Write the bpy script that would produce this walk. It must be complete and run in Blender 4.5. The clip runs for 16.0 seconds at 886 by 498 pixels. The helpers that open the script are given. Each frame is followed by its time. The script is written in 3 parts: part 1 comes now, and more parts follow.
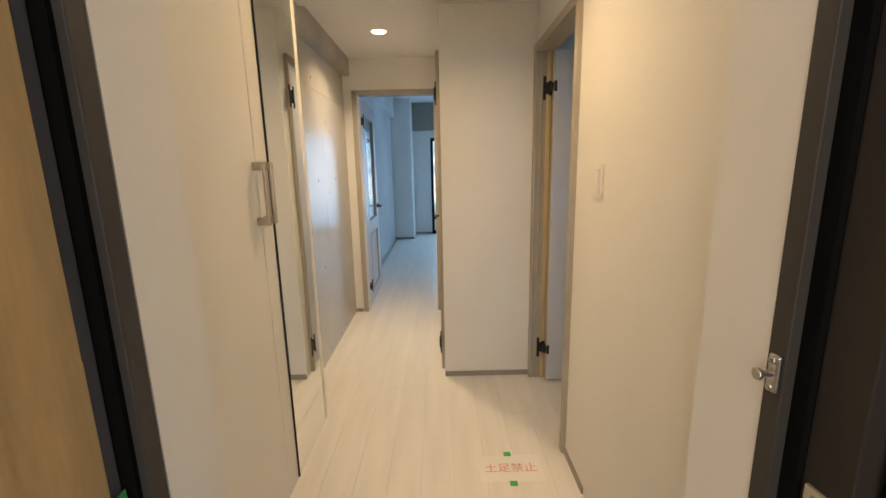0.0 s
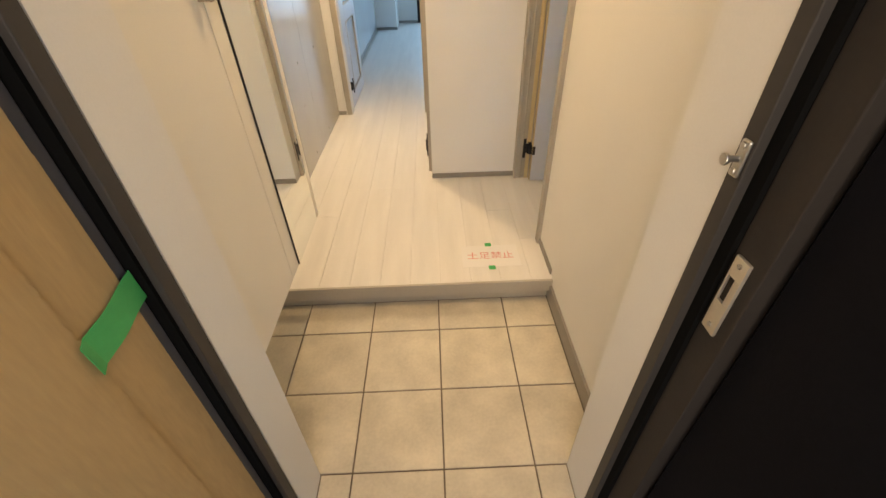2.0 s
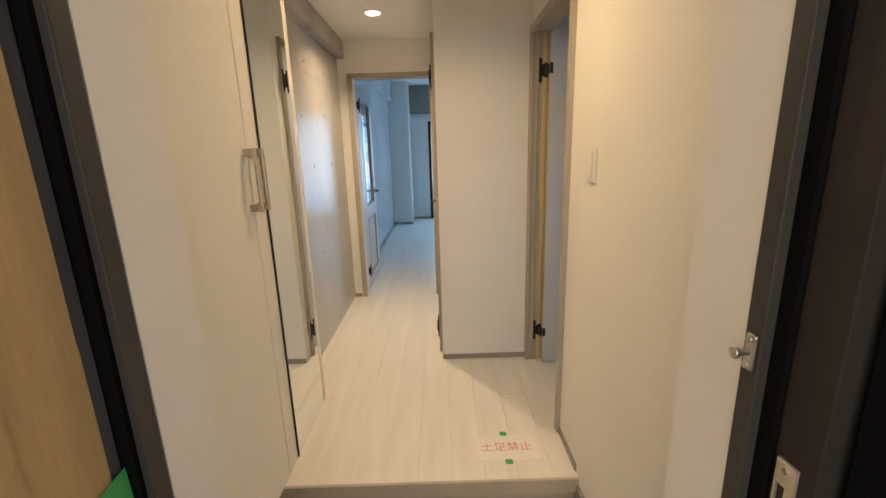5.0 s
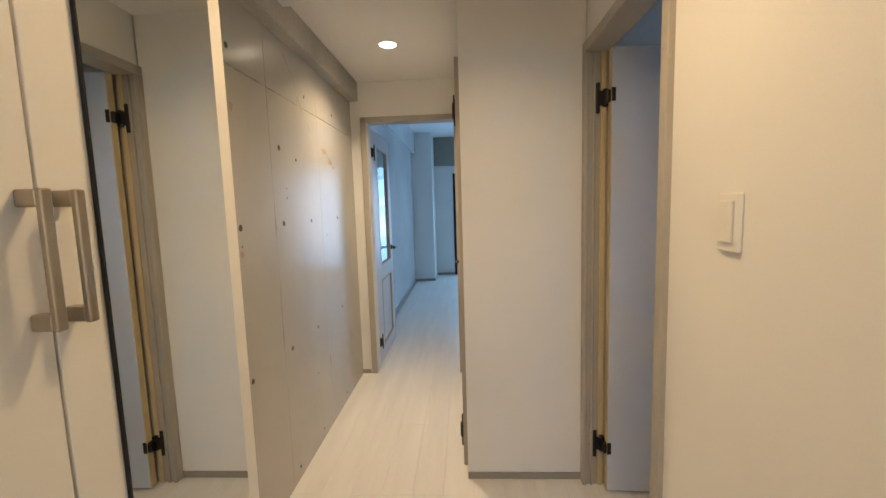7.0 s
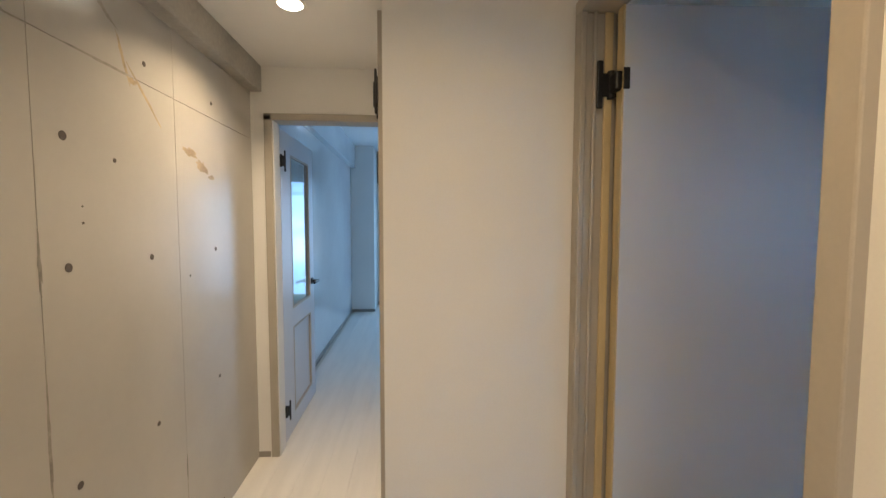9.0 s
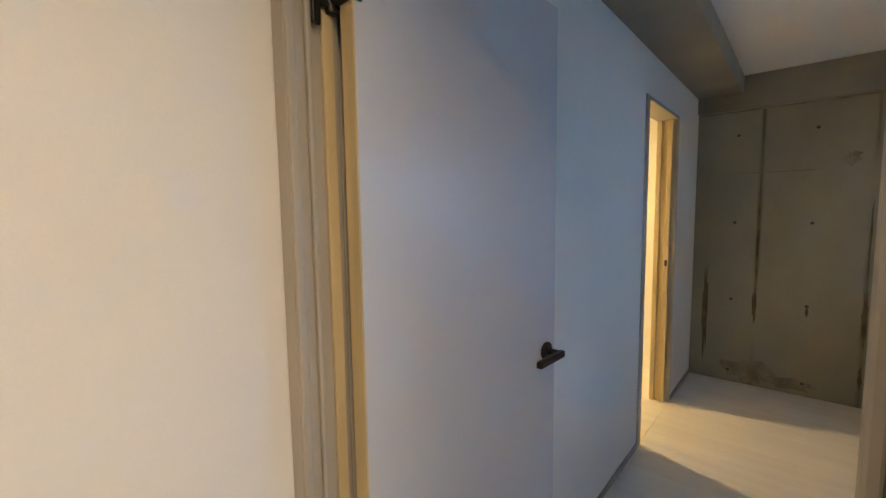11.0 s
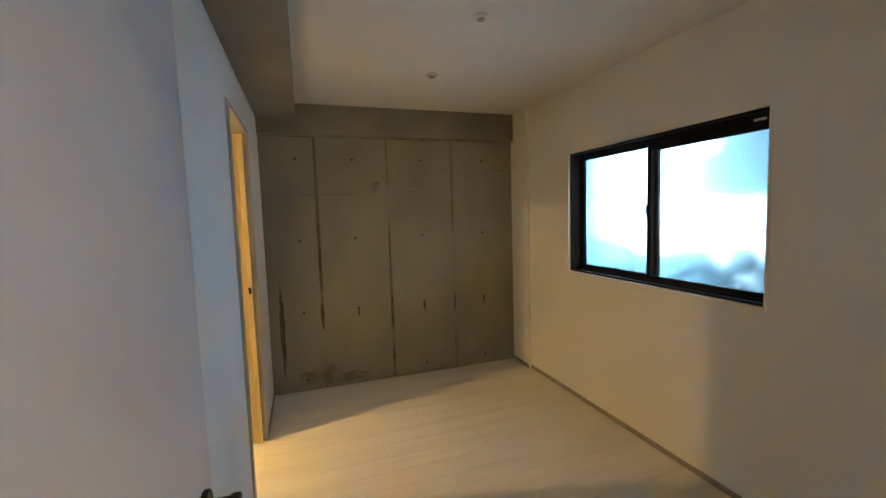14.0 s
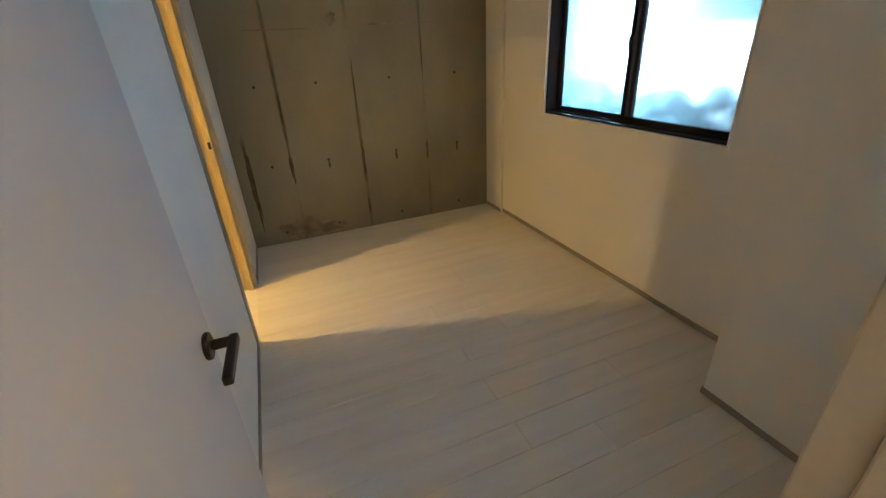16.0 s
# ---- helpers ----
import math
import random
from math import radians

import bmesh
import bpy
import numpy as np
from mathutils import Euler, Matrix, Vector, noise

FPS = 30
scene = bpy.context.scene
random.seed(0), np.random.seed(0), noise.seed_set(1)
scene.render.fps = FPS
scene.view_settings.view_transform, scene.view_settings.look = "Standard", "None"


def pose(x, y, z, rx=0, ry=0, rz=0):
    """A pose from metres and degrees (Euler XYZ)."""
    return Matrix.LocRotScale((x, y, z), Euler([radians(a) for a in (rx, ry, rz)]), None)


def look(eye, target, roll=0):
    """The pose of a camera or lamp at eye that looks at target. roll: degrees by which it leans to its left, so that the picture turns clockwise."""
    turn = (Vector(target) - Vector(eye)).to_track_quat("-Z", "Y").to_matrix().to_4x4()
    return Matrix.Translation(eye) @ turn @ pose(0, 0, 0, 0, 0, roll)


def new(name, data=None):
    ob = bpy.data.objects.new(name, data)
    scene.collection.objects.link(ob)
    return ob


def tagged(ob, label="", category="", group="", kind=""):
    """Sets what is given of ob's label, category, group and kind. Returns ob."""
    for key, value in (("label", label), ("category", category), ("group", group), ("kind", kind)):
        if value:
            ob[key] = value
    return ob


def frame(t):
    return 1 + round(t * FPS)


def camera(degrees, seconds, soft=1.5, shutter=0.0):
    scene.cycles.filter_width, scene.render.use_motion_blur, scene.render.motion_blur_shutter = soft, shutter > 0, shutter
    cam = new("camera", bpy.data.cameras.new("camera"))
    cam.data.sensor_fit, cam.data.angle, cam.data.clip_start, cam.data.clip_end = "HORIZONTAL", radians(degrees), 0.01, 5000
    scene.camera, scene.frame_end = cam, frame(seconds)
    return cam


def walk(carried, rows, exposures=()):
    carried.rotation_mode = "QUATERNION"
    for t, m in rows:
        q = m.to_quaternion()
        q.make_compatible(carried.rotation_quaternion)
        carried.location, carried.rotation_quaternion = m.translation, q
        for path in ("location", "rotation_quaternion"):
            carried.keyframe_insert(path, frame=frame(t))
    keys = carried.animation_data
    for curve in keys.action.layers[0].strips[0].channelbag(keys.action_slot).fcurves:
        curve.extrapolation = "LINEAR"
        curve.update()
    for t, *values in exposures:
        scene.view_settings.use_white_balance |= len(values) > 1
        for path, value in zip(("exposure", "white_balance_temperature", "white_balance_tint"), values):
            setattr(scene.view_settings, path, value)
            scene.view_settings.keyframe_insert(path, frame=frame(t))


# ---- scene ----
cam = camera(94.0, 16.0)
PATH = [
    (0, (-0.019, -0.636, 1.305), (-0.011, 1.326, 0.916), -1.2),
    (0.5, (-0.014, -0.633, 1.301), (0.007, 1.277, 0.709), -1.3),
    (1, (-0.002, -0.634, 1.303), (0.026, 1.186, 0.474), -1.4),
    (1.5, (-0.003, -0.639, 1.262), (0.032, 1.069, 0.224), -1.1),
    (2, (0.008, -0.632, 1.28), (0.032, 0.951, 0.058), -1.7),
    (2.6, (0.011, -0.632, 1.269), (0.018, 0.865, -0.057), -2.1),
    (3, (-0.005, -0.634, 1.282), (0.002, 0.877, -0.029), -1.8),
    (3.5, (-0.003, -0.642, 1.285), (0.0, 0.988, 0.126), -1.4),
    (4, (0.004, -0.649, 1.298), (-0.004, 1.106, 0.338), -1.6),
    (4.5, (0.006, -0.644, 1.301), (-0.006, 1.226, 0.591), -1.6),
    (5, (0.0, -0.646, 1.307), (0.007, 1.3, 0.845), -1.7),
    (7.3, (-0.002, 0.128, 1.296), (-0.112, 2.117, 1.124), -1.7),
    (7.5, (-0.004, 0.253, 1.311), (-0.092, 2.246, 1.166), -1.5),
    (8, (0.035, 0.447, 1.347), (-0.081, 2.439, 1.208), -1.3),
    (8.2, (0.071, 0.501, 1.358), (-0.03, 2.495, 1.228), -1.0),
    (10.3, (0.073, 0.903, 1.332), (1.035, 2.65, 1.18), -0.4),
    (10.5, (0.095, 0.962, 1.331), (1.207, 2.616, 1.165), -0.6),
    (11, (0.168, 1.13, 1.35), (1.672, 2.438, 1.169), -0.8),
    (11.5, (0.243, 1.266, 1.361), (2.04, 2.124, 1.183), -0.8),
    (12, (0.311, 1.4, 1.374), (2.26, 1.812, 1.194), -1.0),
    (12.5, (0.41, 1.462, 1.37), (2.403, 1.509, 1.21), -1.3),
    (13, (0.486, 1.478, 1.389), (2.457, 1.174, 1.239), -1.4),
    (13.6, (0.499, 1.486, 1.407), (2.414, 0.924, 1.272), -1.6),
    (14.0, (0.497, 1.488, 1.409), (2.38, 0.853, 1.244), -1.8),
    (14.5, (0.494, 1.491, 1.41), (2.341, 0.781, 1.117), -2.0),
    (15, (0.496, 1.482, 1.416), (2.302, 0.774, 0.93), -2.3),
    (15.5, (0.495, 1.479, 1.42), (2.242, 0.792, 0.73), -2.7),
    (16, (0.492, 1.475, 1.417), (2.17, 0.822, 0.547), -3.2),
]
EXPOSURES = [(0, -0.18, 6500, 10), (1.5, 0.05, 6700, 10), (2.5, 0.2, 6900, 10), (4.0, 0.12, 6600, 10), (5.0, -0.18, 6500, 10), (7.3, -0.2, 6100, 10), (8.2, -0.2, 6000, 10),
             (10.5, 0.0, 6100, 10), (11.0, 0.2, 5900, 10), (11.5, 0.38, 5700, 10), (12.2, 0.36, 5600, 10), (13.0, 0.42, 6500, 10), (14.5, 0.42, 7000, 10), (16.0, 0.45, 7200, 10)]
walk(cam, [(t, look(eye, target, roll)) for t, eye, target, roll in PATH], EXPOSURES)

# ---- world and lights ----
world = bpy.data.worlds.new("sky")
world.use_nodes = True
scene.world = world
sky = world.node_tree.nodes.new("ShaderNodeTexSky")
sky.sky_type, sky.sun_disc, sky.sun_elevation, sky.sun_rotation = "NISHITA", False, radians(35), radians(200)
world.node_tree.links.new(sky.outputs[0], world.node_tree.nodes["Background"].inputs[0])
world.node_tree.nodes["Background"].inputs[1].default_value = 0.15

WARM = (1.0, 0.67, 0.34)
AMBER = (1.0, 0.63, 0.22)
DAY = (0.40, 0.67, 1.0)


def area(name, m, power, colour, sx, sy=None, spread=180):
    d = bpy.data.lights.new(name, "AREA")
    d.energy, d.color, d.size, d.spread = power, colour, sx, radians(spread)
    if sy:
        d.shape, d.size_y = "RECTANGLE", sy
    else:
        d.shape = "DISK"
    ob = new(name, d)
    ob.matrix_world = m
    return ob


P_HALL, P_ENTRY, P_CLOSET, P_WIN, P_LIVING = 12.5, 9.0, 33, 400, 38
area("hall_lamp_light", pose(-0.406, 2.367, 2.188), P_HALL, (1.0, 0.73, 0.44), 0.09, None, 130)
area("entry_lamp_light", pose(0.0, 0.84, 2.145), P_ENTRY, WARM, 0.08, None, 150)
area("closet_lamp_light", pose(2.955, 3.02, 2.16), P_CLOSET, AMBER, 0.07)
# Added lamp outside, facing away: brightens the backdrop, whose bounce stands for window daylight.
area("window_backdrop_fill", pose(3.7, -0.60, 1.39, 90, 0, 180), P_WIN, DAY, 1.3, 0.75)
area("entrance_daylight", pose(0, -1.6, 1.55, 90, 0, 0), 26, (1.0, 0.80, 0.62), 3.0, 1.5)
area("living_window_light", pose(1.1, 7.45, 1.1, -90, 0, 0), P_LIVING, (0.32, 0.60, 1.0), 2.3, 1.8)


# ---- materials ----
def mat(name, colour, rough=0.5, metal=0.0, var=0.06, scale=6.0, bump=0.1, fine=120.0, spec=0.5, coat=0.0, rand=0.0, stretch=(1, 1, 1), grain=0.35):
    m = bpy.data.materials.new(name)
    m.use_nodes = True
    nt = m.node_tree
    n, l = nt.nodes, nt.links
    b = n["Principled BSDF"]
    b.inputs["Roughness"].default_value, b.inputs["Metallic"].default_value = rough, metal
    b.inputs["Specular IOR Level"].default_value, b.inputs["Coat Weight"].default_value = spec, coat
    geo = n.new("ShaderNodeNewGeometry")
    mp = n.new("ShaderNodeMapping")
    mp.inputs["Scale"].default_value = stretch
    l.new(geo.outputs["Position"], mp.inputs["Vector"])
    big, small = n.new("ShaderNodeTexNoise"), n.new("ShaderNodeTexNoise")
    big.inputs["Scale"].default_value, big.inputs["Detail"].default_value = scale, 5
    small.inputs["Scale"].default_value, small.inputs["Detail"].default_value = fine, 3
    l.new(mp.outputs[0], big.inputs["Vector"])
    l.new(mp.outputs[0], small.inputs["Vector"])
    mixf = n.new("ShaderNodeMath")
    mixf.operation = "MULTIPLY_ADD"
    mixf.inputs[1].default_value = grain
    l.new(small.outputs[0], mixf.inputs[0])
    l.new(big.outputs[0], mixf.inputs[2])
    ramp = n.new("ShaderNodeValToRGB")
    lo, hi = [max(0, c * (1 - 2 * var)) for c in colour], [min(1, c * (1 + var)) for c in colour]
    ramp.color_ramp.elements[0].position, ramp.color_ramp.elements[1].position = 0.4, 0.95
    ramp.color_ramp.elements[0].color, ramp.color_ramp.elements[1].color = (*lo, 1), (*hi, 1)
    l.new(mixf.outputs[0], ramp.inputs[0])
    col = ramp.outputs[0]
    if rand:
        info = n.new("ShaderNodeObjectInfo")
        hsv = n.new("ShaderNodeHueSaturation")
        mr = n.new("ShaderNodeMapRange")
        mr.inputs["To Min"].default_value, mr.inputs["To Max"].default_value = 1 - rand, 1 + rand * 0.3
        l.new(info.outputs["Random"], mr.inputs[0])
        l.new(mr.outputs[0], hsv.inputs["Value"])
        l.new(col, hsv.inputs["Color"])
        col = hsv.outputs[0]
    l.new(col, b.inputs["Base Color"])
    rr = n.new("ShaderNodeMapRange")
    rr.inputs["To Min"].default_value, rr.inputs["To Max"].default_value = max(0.02, rough - 0.08), min(1, rough + 0.08)
    l.new(big.outputs[0], rr.inputs[0])
    l.new(rr.outputs[0], b.inputs["Roughness"])
    if bump:
        bp = n.new("ShaderNodeBump")
        bp.inputs["Strength"].default_value, bp.inputs["Distance"].default_value = bump, 0.002
        l.new(small.outputs[0], bp.inputs["Height"])
        l.new(bp.outputs[0], b.inputs["Normal"])
    return m


def glow(name, colour, strength):
    m = bpy.data.materials.new(name)
    m.use_nodes = True
    b = m.node_tree.nodes["Principled BSDF"]
    b.inputs["Base Color"].default_value = (*colour, 1)
    b.inputs["Emission Color"].default_value = (*colour, 1)
    b.inputs["Emission Strength"].default_value = strength
    return m


def stained(m, axis, seams, low, strength, wide=0.02):
    """Dark rust and water runs along the formwork seams of a bare concrete wall, widest near the floor."""
    nt = m.node_tree
    n, l = nt.nodes, nt.links
    b = n["Principled BSDF"]
    old = b.inputs["Base Color"].links[0].from_socket
    geo = n.new("ShaderNodeNewGeometry")
    sep = n.new("ShaderNodeSeparateXYZ")
    l.new(geo.outputs["Position"], sep.inputs[0])
    wob = n.new("ShaderNodeTexNoise")
    wob.inputs["Scale"].default_value = 3.5
    l.new(geo.outputs["Position"], wob.inputs["Vector"])

    def math_(op, a, c, clamp=False):
        k = n.new("ShaderNodeMath")
        k.operation, k.use_clamp = op, clamp
        for i, v in enumerate((a, c)):
            if isinstance(v, (int, float)):
                k.inputs[i].default_value = v
            else:
                l.new(v, k.inputs[i])
        return k.outputs[0]

    total = None
    for s in seams:
        d = math_("ABSOLUTE", math_("SUBTRACT", sep.outputs[axis], s), 0)
        width = math_("MULTIPLY", wob.outputs[0], wide)
        run = math_("SUBTRACT", 1, math_("DIVIDE", d, width), True)
        total = run if total is None else math_("MAXIMUM", total, run)
    patch = n.new("ShaderNodeTexNoise")
    patch.inputs["Scale"].default_value, patch.inputs["Detail"].default_value = 2.6, 4
    mp = n.new("ShaderNodeMapping")
    mp.inputs["Scale"].default_value = (1, 1, 0.45)
    l.new(geo.outputs["Position"], mp.inputs[0])
    l.new(mp.outputs[0], patch.inputs["Vector"])
    gate = math_("MULTIPLY", math_("SUBTRACT", patch.outputs[0], low), 5, True)
    f = math_("MULTIPLY", math_("MULTIPLY", total, gate, True), strength, True)
    mix = n.new("ShaderNodeMix")
    mix.data_type = "RGBA"
    l.new(f, mix.inputs["Factor"])
    l.new(old, mix.inputs["A"])
    mix.inputs["B"].default_value = (0.045, 0.035, 0.022, 1)
    l.new(mix.outputs["Result"], b.inputs["Base Color"])
    return m


M = {}
M["paint"] = mat("white_wallpaper", (0.80, 0.79, 0.76), 0.75, var=0.03, scale=1.5, bump=0.1, fine=260)
M["ceil"] = mat("white_ceiling_paper", (0.80, 0.79, 0.77), 0.8, var=0.03, scale=1.2, bump=0.25, fine=240)
M["door"] = mat("pale_grey_door_sheet", (0.56, 0.59, 0.65), 0.38, var=0.02, scale=1.0, bump=0.05, fine=300)
M["cab"] = mat("cream_cabinet_sheet", (0.80, 0.78, 0.72), 0.42, var=0.02, scale=1.5, bump=0.04, fine=200)
M["casing"] = mat("grey_beige_casing", (0.43, 0.395, 0.335), 0.5, var=0.05, scale=5, bump=0.05)
M["base"] = mat("grey_beige_skirting", (0.30, 0.28, 0.25), 0.5, var=0.06, scale=5, bump=0.05)
M["riser"] = mat("beige_step_sheet", (0.50, 0.46, 0.38), 0.5, var=0.05, scale=4, bump=0.05)
M["plank"] = mat("white_wood_floor", (0.80, 0.775, 0.73), 0.36, var=0.05, scale=2.5, bump=0.06, fine=60, rand=0.018, stretch=(6, 0.6, 1))
M["gap"] = mat("floor_underlay", (0.64, 0.61, 0.56), 0.8)
M["tile"] = mat("beige_porcelain_tile", (0.66, 0.60, 0.48), 0.42, var=0.12, scale=7, bump=0.12, fine=90, rand=0.07)
M["grout"] = mat("brown_grout", (0.20, 0.165, 0.12), 0.85, var=0.15, scale=12, bump=0.4)
BACK_SEAMS = (1.685, 1.37, 0.79, 0.21)
M["conc"] = mat("sealed_concrete", (0.50, 0.48, 0.435), 0.24, var=0.07, scale=1.7, bump=0.05, fine=45, grain=0.08, coat=0.04)
M["conc_back"] = stained(mat("raw_concrete", (0.345, 0.33, 0.255), 0.65, var=0.15, scale=1.5, bump=0.25, fine=50, grain=0.12, stretch=(1, 1, 0.6)), 1, BACK_SEAMS, 0.42, 0.8, 0.04)
M["beam"] = mat("concrete_beam", (0.32, 0.30, 0.245), 0.6, var=0.16, scale=2.0, bump=0.3, fine=50, grain=0.12)
M["beam_hall"] = mat("concrete_beam_hall", (0.42, 0.40, 0.36), 0.5, var=0.18, scale=2.4, bump=0.3, fine=50)
M["hole"] = mat("dark_mortar", (0.10, 0.085, 0.07), 0.9, var=0.2, scale=30, bump=0.4)
M["stain"] = mat("ochre_patch", (0.36, 0.28, 0.16), 0.5, var=0.3, scale=14)
# Damp patches and trowel lines, also the painted shadow line under the beam.
M["damp"] = mat("damp_or_shaded_concrete", (0.27, 0.25, 0.195), 0.7, var=0.3, scale=9, bump=0.3)
M["smear"] = mat("grout_smear", (0.29, 0.27, 0.225), 0.55, var=0.3, scale=14)
M["rust"] = mat("rust_run", (0.13, 0.105, 0.065), 0.75, var=0.4, scale=12, bump=0.3)
M["black"] = mat("black_metal", (0.012, 0.012, 0.013), 0.4, metal=0.2, var=0.1, bump=0.02)
M["sash"] = mat("black_aluminium", (0.008, 0.009, 0.014), 0.6, metal=0.0, spec=0.2, var=0.1, bump=0.02)
M["frame"] = mat("dark_grey_steel", (0.055, 0.050, 0.046), 0.55, metal=0.0, spec=0.3, var=0.08, scale=3, bump=0.05)
M["frame_out"] = mat("brown_black_steel", (0.040, 0.034, 0.030), 0.7, var=0.1, spec=0.2)
M["gasket"] = mat("black_rubber", (0.005, 0.005, 0.005), 0.8, var=0.05, spec=0.1)
M["steel"] = mat("brushed_steel", (0.62, 0.60, 0.57), 0.28, metal=1.0, var=0.05, scale=10, bump=0.05)
M["strike"] = mat("pale_nickel", (0.72, 0.66, 0.55), 0.42, metal=0.7, var=0.05)
M["navy"] = mat("dark_navy_wall", (0.008, 0.0078, 0.010), 0.9, var=0.2, scale=2, bump=0.2, spec=0.08)
M["leafedge"] = mat("blue_grey_door_steel", (0.085, 0.083, 0.092), 0.65, var=0.04)
M["card"] = mat("brown_cardboard", (0.54, 0.37, 0.17), 0.8, var=0.12, scale=3, bump=0.25, fine=140, stretch=(1, 1, 0.15))
M["tape"] = mat("green_tape", (0.055, 0.42, 0.12), 0.45, var=0.08, scale=20, bump=0.2)
M["paper"] = mat("white_paper", (0.82, 0.80, 0.77), 0.7, var=0.02)
M["red"] = mat("red_print", (0.74, 0.30, 0.27), 0.7, var=0.1)
M["plastic"] = mat("white_plastic", (0.80, 0.78, 0.72), 0.35, var=0.02, bump=0.02)
M["handle"] = mat("satin_nickel", (0.42, 0.37, 0.29), 0.35, metal=0.8, var=0.05)
M["outdoor"] = mat("outside_plaster", (0.30, 0.28, 0.25), 0.8, var=0.1)
M["lamp"] = glow("lamp_disc", (1.0, 0.86, 0.62), 14)
M["living"] = mat("glossy_white_concrete", (0.66, 0.68, 0.70), 0.16, var=0.05, scale=1.4, bump=0.06, fine=30, coat=0.3)
# Pine colour, also used for the painted lamplit amber in the jamb gap.
M["warm_trim"] = mat("pine_and_lit_amber", (0.62, 0.50, 0.28), 0.5, var=0.12, scale=4, stretch=(8, 8, 0.5))

m = bpy.data.materials.new("mirror")
m.use_nodes = True
q = m.node_tree.nodes["Principled BSDF"]
q.inputs["Base Color"].default_value, q.inputs["Metallic"].default_value, q.inputs["Roughness"].default_value = (0.86, 0.89, 0.88, 1), 1, 0.01
M["mirror"] = m


def glass(name, rough, tint):
    g = bpy.data.materials.new(name)
    g.use_nodes = True
    k = g.node_tree.nodes["Principled BSDF"]
    k.inputs["Base Color"].default_value, k.inputs["Roughness"].default_value = (*tint, 1), rough
    k.inputs["Transmission Weight"].default_value, k.inputs["IOR"].default_value = 1, 1.2
    return g


M["frost"] = glass("frosted_glass", 0.27, (0.93, 0.97, 1))
M["clear"] = glass("clear_glass", 0.03, (0.9, 0.97, 0.98))


def outdoors(name, strength, horizon):
    """Bright out-of-doors seen through a pane: pale sky, a band of wall and a dark hedge, as a plain glowing backdrop."""
    g = bpy.data.materials.new(name)
    g.use_nodes = True
    n, l = g.node_tree.nodes, g.node_tree.links
    k = n["Principled BSDF"]
    geo = n.new("ShaderNodeNewGeometry")
    sep = n.new("ShaderNodeSeparateXYZ")
    l.new(geo.outputs["Position"], sep.inputs[0])
    nz = n.new("ShaderNodeTexNoise")
    nz.inputs["Scale"].default_value, nz.inputs["Detail"].default_value = 1.1, 2
    l.new(geo.outputs["Position"], nz.inputs["Vector"])
    add = n.new("ShaderNodeMath")
    add.operation = "MULTIPLY_ADD"
    add.inputs[1].default_value = 0.7
    l.new(nz.outputs[0], add.inputs[0])
    l.new(sep.outputs[2], add.inputs[2])
    mr = n.new("ShaderNodeMapRange")
    mr.inputs["From Min"].default_value, mr.inputs["From Max"].default_value = horizon - 0.7, horizon + 1.5
    l.new(add.outputs[0], mr.inputs[0])
    r = n.new("ShaderNodeValToRGB")
    e = r.color_ramp.elements
    e[0].position, e[0].color = 0.26, (0.10, 0.17, 0.16, 1)
    e[1].position, e[1].color = 0.36, (0.22, 0.38, 0.48, 1)
    for p, c in ((0.44, (0.95, 1.0, 1.0, 1)), (0.58, (1.0, 1.0, 1.0, 1)), (0.68, (0.28, 0.42, 0.52, 1)), (0.76, (0.95, 1.0, 1.0, 1)), (0.9, (0.4, 0.6, 0.7, 1))):
        s = e.new(p)
        s.color = c
    l.new(mr.outputs[0], r.inputs[0])
    l.new(r.outputs[0], k.inputs["Emission Color"])
    k.inputs["Emission Strength"].default_value = strength
    k.inputs["Base Color"].default_value = (0.2, 0.2, 0.2, 1)
    return g


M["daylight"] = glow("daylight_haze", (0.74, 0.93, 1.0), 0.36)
M["shrub"] = mat("blue_green_shrub", (0.025, 0.06, 0.065), 0.8, var=0.4, scale=8)
# Dark blue for the added blocks that shade parts of the frosted panes.
M["pane_blotch"] = mat("pane_blotch_blue", (0.055, 0.105, 0.15), 0.8, var=0.1)
M["outside_far"] = outdoors("outdoor_glow_far", 1.6, 0.7)


# ---- mesh helpers ----
def link(name, bm, material, parent=None, label=""):
    me = bpy.data.meshes.new(name)
    bm.normal_update()
    bm.to_mesh(me)
    bm.free()
    if material:
        me.materials.append(M[material])
    ob = new(name, me)
    ob.parent = parent
    return tagged(ob, label)


part = link


def shade(ob):
    for p in ob.data.polygons:
        p.use_smooth = True
    return ob


def box(bm, x0, x1, y0, y1, z0, z1, bevel=0.0):
    r = bmesh.ops.create_cube(bm, size=1, matrix=Matrix.Translation(((x0 + x1) / 2, (y0 + y1) / 2, (z0 + z1) / 2)) @ Matrix.Diagonal((abs(x1 - x0), abs(y1 - y0), abs(z1 - z0), 1)))
    if bevel:
        edges = list({e for v in r["verts"] for e in v.link_edges})
        bmesh.ops.bevel(bm, geom=edges, offset=bevel, segments=2, affect="EDGES", profile=0.5)
    return bm


def boxes(*bs, bevel=0.0):
    bm = bmesh.new()
    for b in bs:
        box(bm, *b, bevel=bevel)
    return bm


